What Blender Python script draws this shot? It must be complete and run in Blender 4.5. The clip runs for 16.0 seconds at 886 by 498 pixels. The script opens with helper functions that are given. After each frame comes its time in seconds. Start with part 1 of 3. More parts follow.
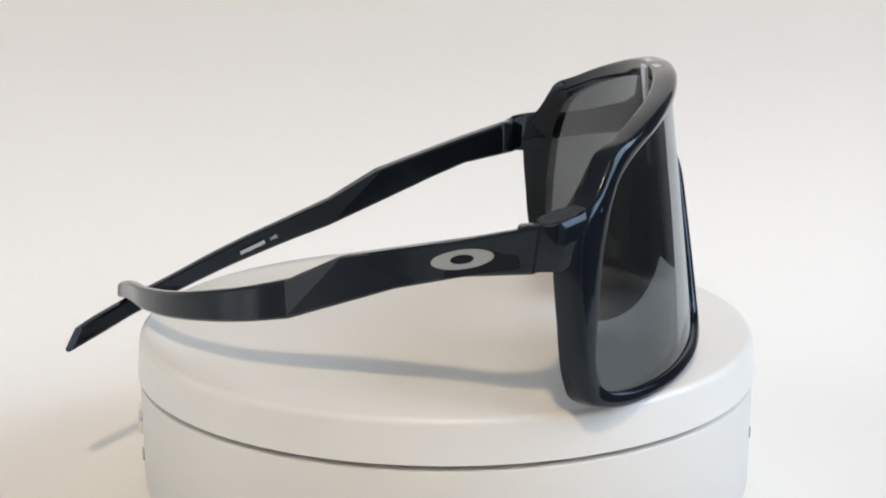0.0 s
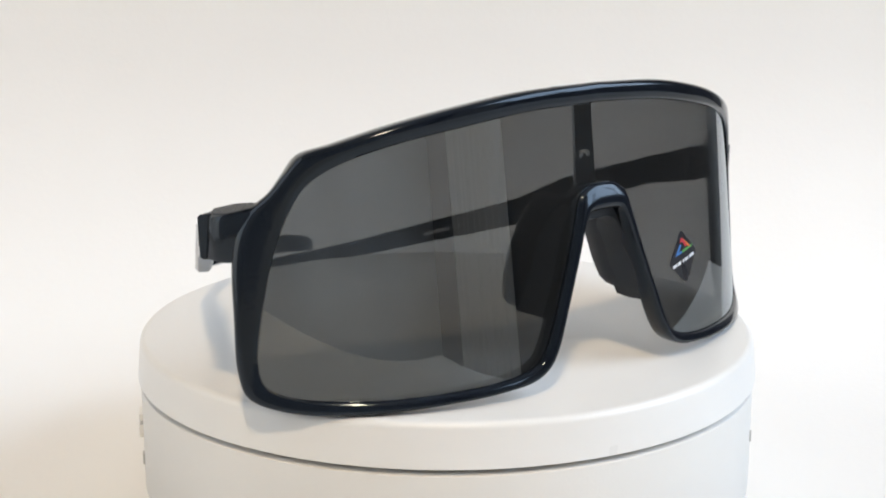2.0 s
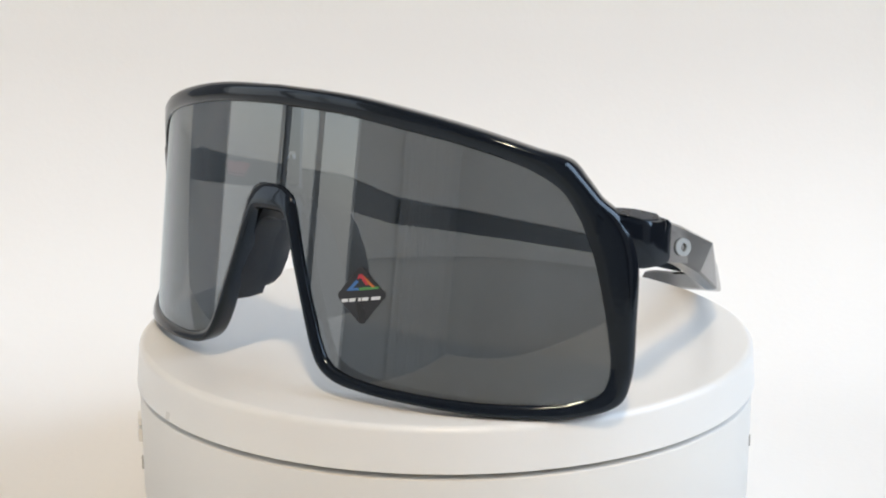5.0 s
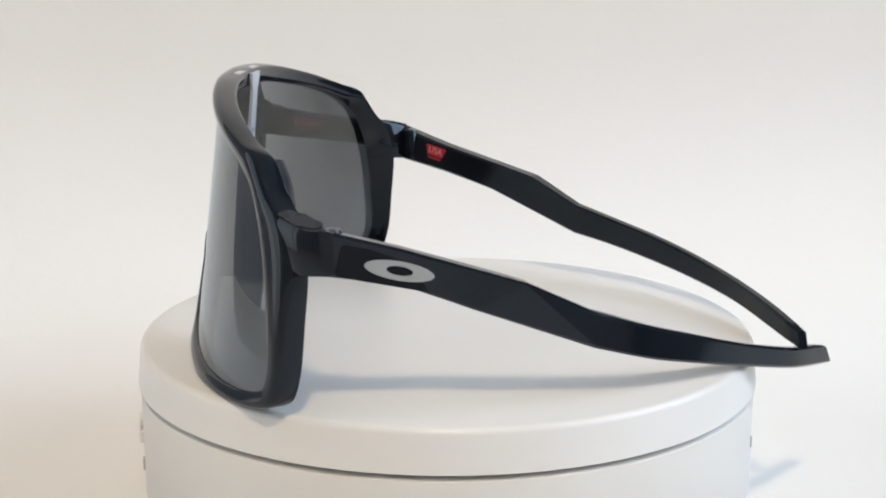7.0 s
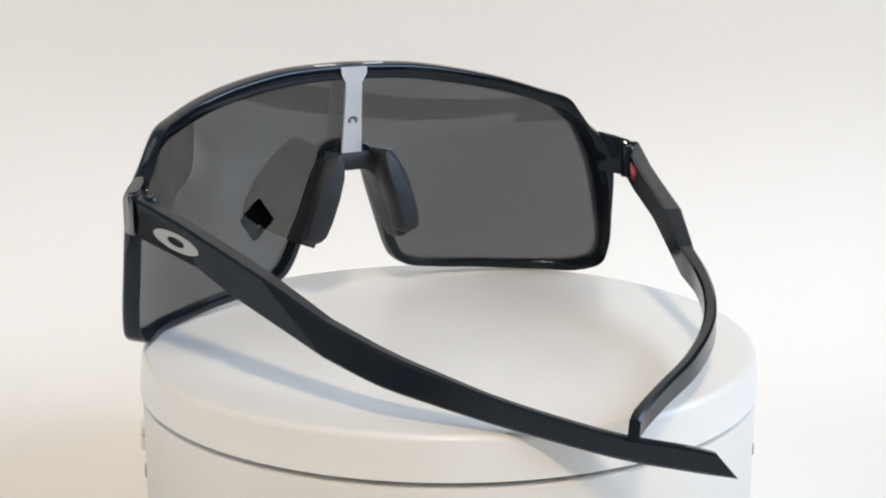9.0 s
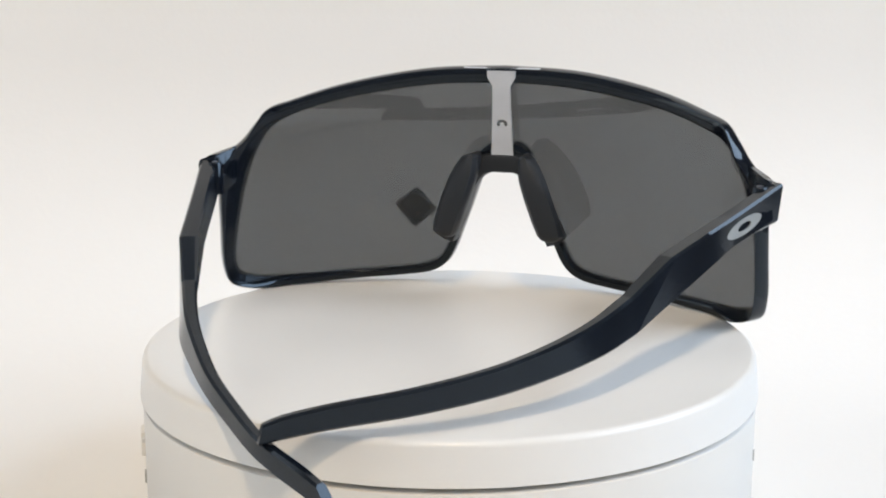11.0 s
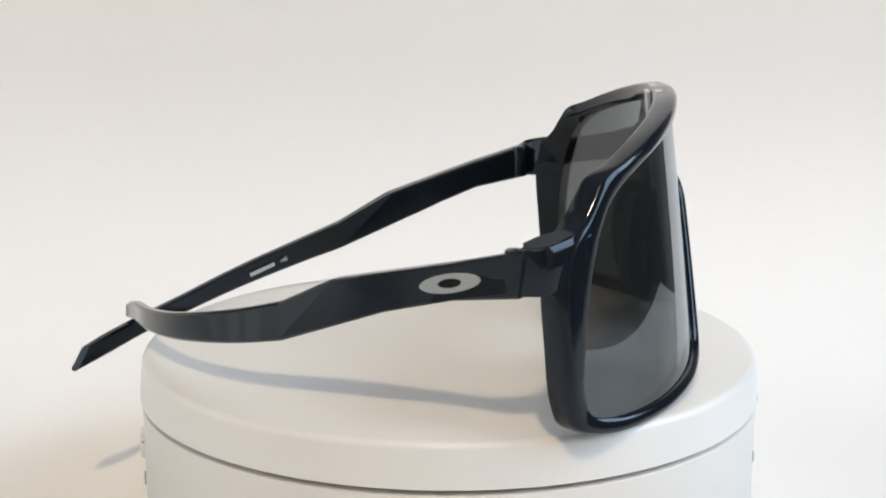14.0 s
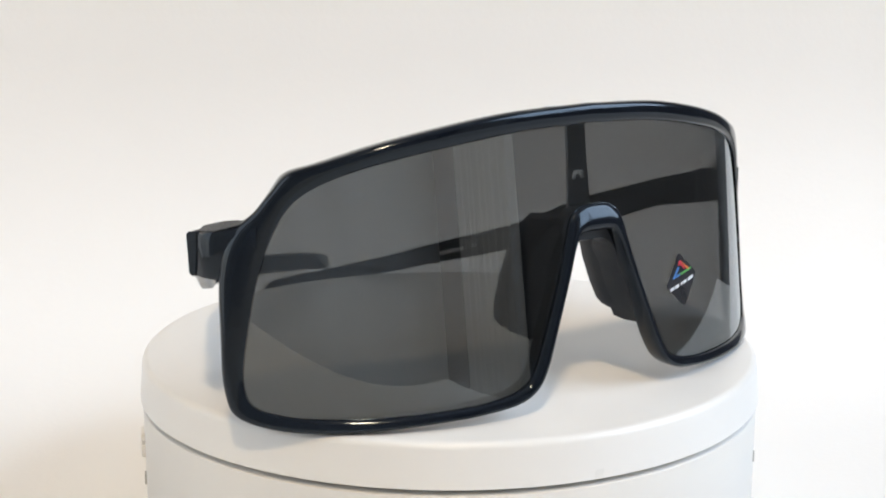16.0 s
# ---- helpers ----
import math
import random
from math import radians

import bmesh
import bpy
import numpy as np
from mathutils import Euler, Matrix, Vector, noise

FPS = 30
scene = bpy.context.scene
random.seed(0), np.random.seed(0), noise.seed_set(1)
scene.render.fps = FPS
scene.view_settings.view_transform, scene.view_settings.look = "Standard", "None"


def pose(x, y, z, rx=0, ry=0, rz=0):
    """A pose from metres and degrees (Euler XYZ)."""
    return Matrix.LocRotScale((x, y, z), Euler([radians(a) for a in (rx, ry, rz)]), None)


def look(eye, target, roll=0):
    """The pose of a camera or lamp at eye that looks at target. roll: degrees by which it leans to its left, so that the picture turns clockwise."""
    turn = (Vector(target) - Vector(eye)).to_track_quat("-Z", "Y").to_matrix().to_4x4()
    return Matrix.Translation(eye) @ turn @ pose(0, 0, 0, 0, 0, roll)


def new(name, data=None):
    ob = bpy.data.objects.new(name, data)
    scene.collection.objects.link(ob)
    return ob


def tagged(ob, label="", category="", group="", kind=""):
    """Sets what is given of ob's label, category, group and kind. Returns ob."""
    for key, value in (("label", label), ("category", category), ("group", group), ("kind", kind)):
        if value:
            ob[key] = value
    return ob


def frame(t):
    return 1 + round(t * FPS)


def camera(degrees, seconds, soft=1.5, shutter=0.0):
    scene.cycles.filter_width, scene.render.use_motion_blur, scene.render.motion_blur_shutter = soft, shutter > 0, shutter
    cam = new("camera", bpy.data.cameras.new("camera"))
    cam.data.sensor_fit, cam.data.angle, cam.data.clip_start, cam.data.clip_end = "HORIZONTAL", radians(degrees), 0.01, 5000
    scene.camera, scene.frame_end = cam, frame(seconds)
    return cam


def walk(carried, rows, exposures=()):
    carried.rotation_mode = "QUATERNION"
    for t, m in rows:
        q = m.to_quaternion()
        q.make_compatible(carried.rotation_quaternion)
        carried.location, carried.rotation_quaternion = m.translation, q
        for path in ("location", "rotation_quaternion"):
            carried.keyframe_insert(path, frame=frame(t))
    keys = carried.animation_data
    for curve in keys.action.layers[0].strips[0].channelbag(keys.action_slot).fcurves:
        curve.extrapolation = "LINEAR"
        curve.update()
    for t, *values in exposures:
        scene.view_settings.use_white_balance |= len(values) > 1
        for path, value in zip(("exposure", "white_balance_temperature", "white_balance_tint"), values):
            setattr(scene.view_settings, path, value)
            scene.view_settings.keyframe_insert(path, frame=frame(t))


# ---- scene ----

# Lengths of the turntable and the glasses are in units of the platter's radius.
U = 0.072
TOP = 0.60 * U          # height of the platter's top over the table
EYE = (0.0, -4.423 * U, TOP + 1.2585 * U)

# ---- camera ----
cam = camera(35.62, 16.0, soft=2.0)
CAM_ROWS = [
    (0.0, -13.14, 0.14), (0.5, -13.15, 0.13), (1.0, -13.17, 0.14), (1.5, -13.11, 0.14), (2.0, -12.98, 0.16),
    (2.5, -12.85, 0.16), (3.0, -12.79, 0.15), (3.5, -12.74, 0.12), (4.0, -12.80, 0.12), (6.5, -12.80, 0.15),
    (7.0, -12.75, 0.18), (7.5, -12.77, 0.21), (8.0, -12.71, 0.22), (8.5, -12.58, 0.24), (11.0, -12.22, 0.27),
    (11.5, -12.30, 0.27), (12.0, -12.31, 0.26), (12.5, -12.31, 0.24), (13.0, -12.26, 0.25), (13.5, -12.22, 0.26),
    (14.0, -12.15, 0.25), (14.5, -12.14, 0.25), (15.0, -12.20, 0.27), (15.5, -12.21, 0.26), (16.0, -12.16, 0.27)]
EXPOSURES = [(0.0, -0.04), (0.7, 0.00), (1.5, 0.18), (2.0, 0.11), (4.0, 0.12), (6.5, -0.06), (8.0, 0.02), (12.0, 0.10), (12.5, 0.11), (13.0, -0.07), (13.5, -0.14), (14.0, 0.00), (14.5, -0.01), (15.0, 0.13), (16.0, 0.13)]
walk(cam, [(t, pose(*EYE, 90 + tilt, 0, turn)) for t, tilt, turn in CAM_ROWS], exposures=EXPOSURES)

# ---- light ----
world = bpy.data.worlds.new("world")
world.use_nodes = True
scene.world = world
_sky = world.node_tree.nodes.new("ShaderNodeTexSky")
_sky.sky_type, _sky.sun_disc = "NISHITA", False
_sky.sun_elevation, _sky.sun_rotation = radians(35), radians(200)
world.node_tree.links.new(_sky.outputs[0], world.node_tree.nodes["Background"].inputs[0])
world.node_tree.nodes["Background"].inputs[1].default_value = 0.10


def area_lamp(name, eye, target, sx, sy, watts, colour):
    data = bpy.data.lights.new(name, "AREA")
    data.shape, data.size, data.size_y, data.energy, data.color = "RECTANGLE", sx, sy, watts, colour
    lamp = new(name, data)
    lamp.matrix_world = look(eye, target)
    return lamp


KEY_AT = (0.02, -1.02, 1.46)
area_lamp("ceiling_lamp_light", KEY_AT, (0, 0, 0.05), 0.13, 0.13, 13.8, (1.0, 0.795, 0.54))
area_lamp("window_light_right", (1.47, -0.24, 0.97), (0.0, 0.0, 0.05), 1.42, 1.16, 35, (0.655, 0.80, 1.0))
area_lamp("window_light_left", (-1.52, -0.15, 0.50), (0.0, -0.15, 0.50), 1.12, 2.05, 10, (0.95, 0.96, 0.975))


# ---- materials ----
def material(name, base, rough=0.5, metal=0.0, coat=0.0, vary=0.0, scale=40.0, bump=0.0, bump_scale=400.0, spec=0.5):
    mat = bpy.data.materials.new(name)
    mat.use_nodes = True
    tree = mat.node_tree
    shader = tree.nodes["Principled BSDF"]
    shader.inputs["Base Color"].default_value = (*base, 1)
    shader.inputs["Roughness"].default_value = rough
    shader.inputs["Metallic"].default_value = metal
    shader.inputs["Coat Weight"].default_value = coat
    shader.inputs["Coat Roughness"].default_value = 0.06
    shader.inputs["Specular IOR Level"].default_value = spec
    coords = tree.nodes.new("ShaderNodeTexCoord")
    if vary:
        noise_tex = tree.nodes.new("ShaderNodeTexNoise")
        noise_tex.inputs["Scale"].default_value = scale
        noise_tex.inputs["Detail"].default_value = 6
        tree.links.new(coords.outputs["Object"], noise_tex.inputs["Vector"])
        ramp = tree.nodes.new("ShaderNodeMapRange")
        ramp.inputs["From Min"].default_value, ramp.inputs["From Max"].default_value = 0.3, 0.7
        ramp.inputs["To Min"].default_value, ramp.inputs["To Max"].default_value = 1 - vary, 1 + vary
        tree.links.new(noise_tex.outputs["Fac"], ramp.inputs["Value"])
        mix = tree.nodes.new("ShaderNodeVectorMath")
        mix.operation = "SCALE"
        mix.inputs[0].default_value = base
        tree.links.new(ramp.outputs[0], mix.inputs["Scale"])
        tree.links.new(mix.outputs[0], shader.inputs["Base Color"])
        rr = tree.nodes.new("ShaderNodeMapRange")
        rr.inputs["From Min"].default_value, rr.inputs["From Max"].default_value = 0.3, 0.7
        rr.inputs["To Min"].default_value, rr.inputs["To Max"].default_value = rough * 0.8, min(1, rough * 1.25)
        tree.links.new(noise_tex.outputs["Fac"], rr.inputs["Value"])
        tree.links.new(rr.outputs[0], shader.inputs["Roughness"])
    if bump:
        fine = tree.nodes.new("ShaderNodeTexNoise")
        fine.inputs["Scale"].default_value = bump_scale
        fine.inputs["Detail"].default_value = 4
        tree.links.new(coords.outputs["Object"], fine.inputs["Vector"])
        relief = tree.nodes.new("ShaderNodeBump")
        relief.inputs["Strength"].default_value = bump
        relief.inputs["Distance"].default_value = 0.0004
        tree.links.new(fine.outputs["Fac"], relief.inputs["Height"])
        tree.links.new(relief.outputs[0], shader.inputs["Normal"])
    return mat


def lens_material(name, tint, gloss):
    """Tinted sun lens: each face lets part of the light through and mirrors more towards its edge."""
    mat = bpy.data.materials.new(name)
    mat.use_nodes = True
    tree = mat.node_tree
    out = tree.nodes["Material Output"]
    tree.nodes.remove(tree.nodes["Principled BSDF"])
    clear = tree.nodes.new("ShaderNodeBsdfTransparent")
    clear.inputs["Color"].default_value = (*tint, 1)
    mirror = tree.nodes.new("ShaderNodeBsdfGlossy")
    mirror.inputs["Roughness"].default_value = 0.012
    mirror.inputs["Color"].default_value = (0.89, 0.95, 1.0, 1)
    facing = tree.nodes.new("ShaderNodeLayerWeight")
    facing.inputs["Blend"].default_value = 0.5
    power = tree.nodes.new("ShaderNodeMath")
    power.operation, power.inputs[1].default_value = "POWER", 4.0
    tree.links.new(facing.outputs["Facing"], power.inputs[0])
    scaled = tree.nodes.new("ShaderNodeMath")
    scaled.operation = "MULTIPLY_ADD"
    scaled.inputs[1].default_value, scaled.inputs[2].default_value = 0.75, gloss
    tree.links.new(power.outputs[0], scaled.inputs[0])
    mix = tree.nodes.new("ShaderNodeMixShader")
    tree.links.new(scaled.outputs[0], mix.inputs[0])
    tree.links.new(clear.outputs[0], mix.inputs[1])
    tree.links.new(mirror.outputs[0], mix.inputs[2])
    tree.links.new(mix.outputs[0], out.inputs["Surface"])
    return mat


M_FRAME = material("polished_black_plastic", (0.004, 0.0055, 0.009), 0.09, coat=0.0, spec=0.38, vary=0.15, scale=60, bump=0.03, bump_scale=900)
M_TEMPLE = material("satin_black_plastic", (0.005, 0.007, 0.011), 0.13, coat=0.0, spec=0.36, vary=0.15, scale=60, bump=0.05, bump_scale=1500)
for _mat in (M_FRAME, M_TEMPLE):
    _mat.node_tree.nodes["Principled BSDF"].inputs["Specular Tint"].default_value = (0.78, 0.90, 1.0, 1)
M_RUBBER = material("matte_black_rubber", (0.009, 0.012, 0.017), 0.55, vary=0.2, scale=90, bump=0.15, bump_scale=2500)
M_LENS = lens_material("grey_sun_lens", (0.336, 0.341, 0.343), 0.10)
M_LENS_INNER = lens_material("grey_sun_lens_inner", (0.336, 0.341, 0.343), 0.04)
M_STRIP = material("brushed_silver_strip", (0.56, 0.575, 0.61), 0.38, metal=0.35, vary=0.06, scale=120, bump=0.05, bump_scale=1800)
M_LOGO = material("silver_print", (0.33, 0.345, 0.34), 0.35, metal=0.3, vary=0.05, scale=200)
M_PANEL = material("gloss_black_inlay", (0.004, 0.006, 0.010), 0.10, spec=0.16)
M_SCREW = material("dark_steel_screw", (0.22, 0.23, 0.25), 0.3, metal=1.0)
M_PLATE = material("grey_satin_plate", (0.022, 0.026, 0.032), 0.28, metal=0.2, vary=0.1, scale=200)
M_STICKER = material("black_sticker_film", (0.012, 0.012, 0.015), 0.3, vary=0.1, scale=300)
M_WHITE_INK = material("white_ink", (0.62, 0.63, 0.65), 0.4)
M_GREY_INK = material("pale_grey_ink", (0.55, 0.56, 0.58), 0.5)
M_RED = material("red_ink", (0.40, 0.025, 0.04), 0.4)
M_PINK = material("pale_red_ink", (0.80, 0.30, 0.32), 0.4)
M_ORANGE = material("orange_ink", (0.50, 0.13, 0.03), 0.4)
M_GREEN = material("green_ink", (0.07, 0.24, 0.06), 0.4)
M_BLUE = material("blue_ink", (0.04, 0.14, 0.36), 0.4)
M_PLATTER = material("white_platter_plastic", (0.72, 0.70, 0.665), 0.34, vary=0.02, scale=30, bump=0.05, bump_scale=1600)
M_BASE = material("white_base_plastic", (0.70, 0.675, 0.63), 0.42, vary=0.02, scale=30, bump=0.08, bump_scale=1600)
# dark brown stands in for the shade between platter and housing
M_GAP = material("painted_gap_shade", (0.06, 0.045, 0.035), 0.6)
M_GREY_RUBBER = material("grey_button_rubber", (0.36, 0.35, 0.33), 0.6, vary=0.1, scale=90)
M_PAPER = material("white_paper", (0.78, 0.765, 0.74), 0.85, vary=0.015, scale=6, bump=0.15, bump_scale=500)
M_TABLE = material("cream_laminate", (0.60, 0.57, 0.51), 0.5, vary=0.03, scale=14, bump=0.06, bump_scale=700)
M_WALL = material("white_wall_paint", (0.82, 0.81, 0.79), 0.8, vary=0.02, scale=3, bump=0.1, bump_scale=250)
# dark grey puts the room's dimness into the wall colour, for the reflections
M_WALL_DIM = material("dim_room_wall_paint", (0.20, 0.20, 0.20), 0.8, vary=0.05, scale=3, bump=0.1, bump_scale=250)
M_WALL_MID = material("light_grey_wall_paint", (0.80, 0.80, 0.79), 0.8, vary=0.10, scale=2.5, bump=0.1, bump_scale=250)
M_FLOOR = material("grey_floor_covering", (0.10, 0.10, 0.10), 0.8, vary=0.15, scale=9)
M_LAMP = material("lamp_housing_white", (0.75, 0.75, 0.73), 0.5)


# ---- mesh helpers ----
def finish(name, bm, mat, parent=None, label="", sharp=35.0):
    bmesh.ops.recalc_face_normals(bm, faces=bm.faces[:])
    me = bpy.data.meshes.new(name)
    bm.to_mesh(me)
    bm.free()
    me.materials.append(mat)
    me.shade_smooth()
    me.set_sharp_from_angle(angle=radians(sharp))
    ob = new(name, me)
    if parent:
        ob.parent = parent
    if label:
        tagged(ob, label)
    return ob


def part(name, bm, mat, parent, label="", sharp=35.0):
    return finish(name, bm, mat, parent, label, sharp)


def box(bm, x0, x1, y0, y1, z0, z1):
    m = Matrix.LocRotScale(((x0 + x1) / 2, (y0 + y1) / 2, (z0 + z1) / 2), None, (x1 - x0, y1 - y0, z1 - z0))
    return bmesh.ops.create_cube(bm, size=1.0, matrix=m)["verts"]


def bevel(bm, amount, segments=2):
    bmesh.ops.bevel(bm, geom=bm.edges[:], offset=amount, segments=segments, affect="EDGES", profile=0.6)


def lathe(bm, profile, steps=160):
    """Rings of (radius, height) turned round the z axis; a radius of 0 closes the end."""
    rings = []
    for r, z in profile:
        if r == 0:
            rings.append([bm.verts.new((0, 0, z))])
        else:
            rings.append([bm.verts.new((r * math.cos(2 * math.pi * i / steps), r * math.sin(2 * math.pi * i / steps), z)) for i in range(steps)])
    for a, b in zip(rings, rings[1:]):
        for i in range(steps):
            j = (i + 1) % steps
            quad = [a[i % len(a)], a[j % len(a)], b[j % len(b)], b[i % len(b)]]
            quad = list(dict.fromkeys(quad))
            if len(quad) > 2:
                bm.faces.new(quad)


def loft(bm, rings, closed=False):
    """Quads between rings of equal length; open lofts get end caps."""
    verts = [[bm.verts.new(p) for p in ring] for ring in rings]
    n = len(verts[0])
    pairs = list(zip(verts, verts[1:])) + ([(verts[-1], verts[0])] if closed else [])
    for a, b in pairs:
        for i in range(n):
            j = (i + 1) % n
            bm.faces.new((a[i], a[j], b[j], b[i]))
    if not closed:
        bm.faces.new(verts[0][::-1])
        bm.faces.new(verts[-1])


def glide(points, per):
    """A centripetal curve through the points, per steps for each stretch."""
    pts = [Vector(p) for p in points]
    out = []
    for i in range(len(pts) - 1):
        p0, p1, p2, p3 = pts[max(i - 1, 0)], pts[i], pts[i + 1], pts[min(i + 2, len(pts) - 1)]
        d0, d1, d2 = [max((b - a).length, 1e-6) ** 0.5 for a, b in ((p0, p1), (p1, p2), (p2, p3))]
        m1 = (p2 - p1) if i == 0 else ((p1 - p0) / d0 - (p2 - p0) / (d0 + d1) + (p2 - p1) / d1) * d1
        m2 = (p2 - p1) if i == len(pts) - 2 else ((p2 - p1) / d1 - (p3 - p1) / (d1 + d2) + (p3 - p2) / d2) * d1
        for k in range(per):
            s = k / per
            out.append(p1 * (2 * s**3 - 3 * s**2 + 1) + m1 * (s**3 - 2 * s**2 + s) + p2 * (3 * s**2 - 2 * s**3) + m2 * (s**3 - s**2))
    out.append(pts[-1])
    return out


def slab(bm, outline, place, depth):
    """A plate: the outline's (u, v) points mapped by place(u, v, w) at w = 0 and w = depth."""
    front = [bm.verts.new(place(u, v, 0.0)) for u, v in outline]
    back = [bm.verts.new(place(u, v, depth)) for u, v in outline]
    n = len(outline)
    bm.faces.new(front)
    bm.faces.new(back[::-1])
    for i in range(n):
        bm.faces.new((front[i], front[(i + 1) % n], back[(i + 1) % n], back[i]))


def ring_plate(bm, outer, inner, place, depth):
    """A flat ring between two outlines of equal count."""
    n = len(outer)
    rows = [[bm.verts.new(place(*p, w)) for p in line] for line, w in ((outer, 0.0), (inner, 0.0), (inner, depth), (outer, depth))]
    for a in range(4):
        r, s = rows[a], rows[(a + 1) % 4]
        for i in range(n):
            j = (i + 1) % n
            bm.faces.new((r[i], r[j], s[j], s[i]))


# ---- room ----
def slab_object(name, x0, x1, y0, y1, z0, z1, mat, label):
    bm = bmesh.new()
    box(bm, x0, x1, y0, y1, z0, z1)
    return tagged(finish(name, bm, mat), label, kind="structure")


def wall_with_opening(name, x0, x1, ya, yb, za, zb, oya, oyb, oza, ozb, mat, label):
    bm = bmesh.new()
    box(bm, x0, x1, ya, oya, za, zb)
    box(bm, x0, x1, oyb, yb, za, zb)
    box(bm, x0, x1, oya, oyb, za, oza)
    box(bm, x0, x1, oya, oyb, ozb, zb)
    return tagged(finish(name, bm, mat), label, kind="structure")


FLOOR_Z, CEIL_Z = -0.74, 1.78
slab_object("floor", -1.5, 1.5, -2.3, 1.3, FLOOR_Z - 0.05, FLOOR_Z, M_FLOOR, "grey floor of a small room")
slab_object("ceiling", -1.5, 1.5, -2.3, 1.3, CEIL_Z, CEIL_Z + 0.05, M_WALL, "plain white ceiling")
# out of view; its dark tone imitates the unlit room behind the paper
slab_object("wall_back", -1.6, 1.6, 1.3, 1.4, FLOOR_Z, CEIL_Z, M_WALL_DIM, "plain wall behind the table, coloured dark for a dim room")
slab_object("wall_front", -1.6, 1.6, -2.4, -2.3, FLOOR_Z, CEIL_Z, M_WALL_MID, "plain light grey wall of the room")
# right wall, out of view: the room's shade is put into its colour
wall_with_opening("wall_right", 1.5, 1.6, -2.3, 1.3, FLOOR_Z, CEIL_Z, -1.00, 0.55, 0.33, 1.62, M_WALL_DIM, "wall with a window opening, coloured dark for a dim room")
wall_with_opening("wall_left", -1.6, -1.5, -2.3, 1.3, FLOOR_Z, CEIL_Z, -0.72, 0.42, -0.55, 1.55, M_WALL, "white wall with a tall window opening")


def window(name, x, y0, y1, z0, z1, bars, label):
    top = tagged(new(name), label, kind="structure")
    for lo, hi, zlo, zhi in ((y0, y0 + 0.05, z0, z1), (y1 - 0.05, y1, z0, z1), (y0 + 0.05, y1 - 0.05, z0, z0 + 0.05), (y0 + 0.05, y1 - 0.05, z1 - 0.05, z1)):
        bm = bmesh.new()
        box(bm, x - 0.03, x + 0.03, lo, hi, zlo, zhi)
        part("window_frame", bm, M_LAMP, top)
    for y in bars:
        bm = bmesh.new()
        box(bm, x - 0.02, x + 0.02, y - 0.02, y + 0.02, z0 + 0.05, z1 - 0.05)
        part("mullion", bm, M_LAMP, top)


window("window_1", 1.55, -1.00, 0.55, 0.33, 1.62, (-0.48, 0.03), "white-framed window in the wall")
window("window_2", -1.47, -0.72, 0.42, -0.55, 1.55, (-0.36, -0.12, -0.09), "tall white-framed window in the wall")

# ---- curtain beside the window ----
def hang_curtain(wall, y0, wide, label):
    """A curtain in folds on its rail; wall is the side of the room, 1 or -1."""
    top = tagged(new("curtain"), label, "curtain")
    bm = bmesh.new()
    folds = []
    for k in range(97):
        y = y0 + wide * k / 96
        x = wall * (1.42 + 0.022 * math.sin(k * 0.62) + 0.010 * math.sin(k * 0.27 + 1.0))
        folds.append([Vector((x, y, FLOOR_Z + 0.03)), Vector((x + 0.004, y, FLOOR_Z + 0.03)), Vector((x + 0.004, y, 1.60)), Vector((x, y, 1.60))])
    loft(bm, folds)
    part("fabric", bm, M_WALL, top, "", 60)
    bm = bmesh.new()
    box(bm, wall * 1.42 - 0.015, wall * 1.42 + 0.015, y0 - 0.05, y0 + wide + 0.05, 1.60, 1.625)
    bevel(bm, 0.004)
    part("rail", bm, M_LAMP, top)
    for y in (y0 + 0.05, y0 + wide - 0.05):
        bm = bmesh.new()
        box(bm, wall * 1.455 - 0.045, wall * 1.455 + 0.045, y - 0.01, y + 0.01, 1.625, 1.645)
        part("bracket", bm, M_LAMP, top)


hang_curtain(1, -1.74, 0.78, "white curtain hanging in folds beside the window")
hang_curtain(-1, -2.00, 0.86, "white curtain hanging in folds beside the tall window")

# ---- table ----
table = tagged(new("table"), "cream laminate table under the white paper", "table")
bm = bmesh.new()
box(bm, -0.42, 0.42, -0.70, 0.25, -0.032, -0.002)
bevel(bm, 0.003)
part("tabletop", bm, M_TABLE, table)
for lx in (-0.37, 0.37):
    for ly in (-0.64, 0.19):
        bm = bmesh.new()
        box(bm, lx - 0.025, lx + 0.025, ly - 0.025, ly + 0.025, FLOOR_Z, -0.032)
        bevel(bm, 0.003)
        part("leg", bm, M_LAMP, table)

# ---- paper backdrop: lies on the table and sweeps up behind the turntable ----
bm = bmesh.new()
sweep = [(-0.30, -0.002), (0.0, -0.002), (0.062, -0.002)]
sweep += [(0.062 + 0.11 * math.sin(radians(a)), 0.108 - 0.11 * math.cos(radians(a))) for a in range(6, 85, 6)]
last = sweep[-1]
sweep += [(last[0] + 0.40 * k * math.cos(radians(84)), last[1] + 0.40 * k * math.sin(radians(84))) for k in (0.5, 1.0)]
sheet = []
for y, z in sweep:
    sheet.append([Vector((-0.30, y, z)), Vector((0.182, y, z)), Vector((0.182, y - 0.0002, z + 0.002)), Vector((-0.30, y - 0.0002, z + 0.002))])
loft(bm, sheet)
tagged(finish("backdrop", bm, M_PAPER, sharp=60), "white paper sheet swept up behind the turntable", kind="structure")

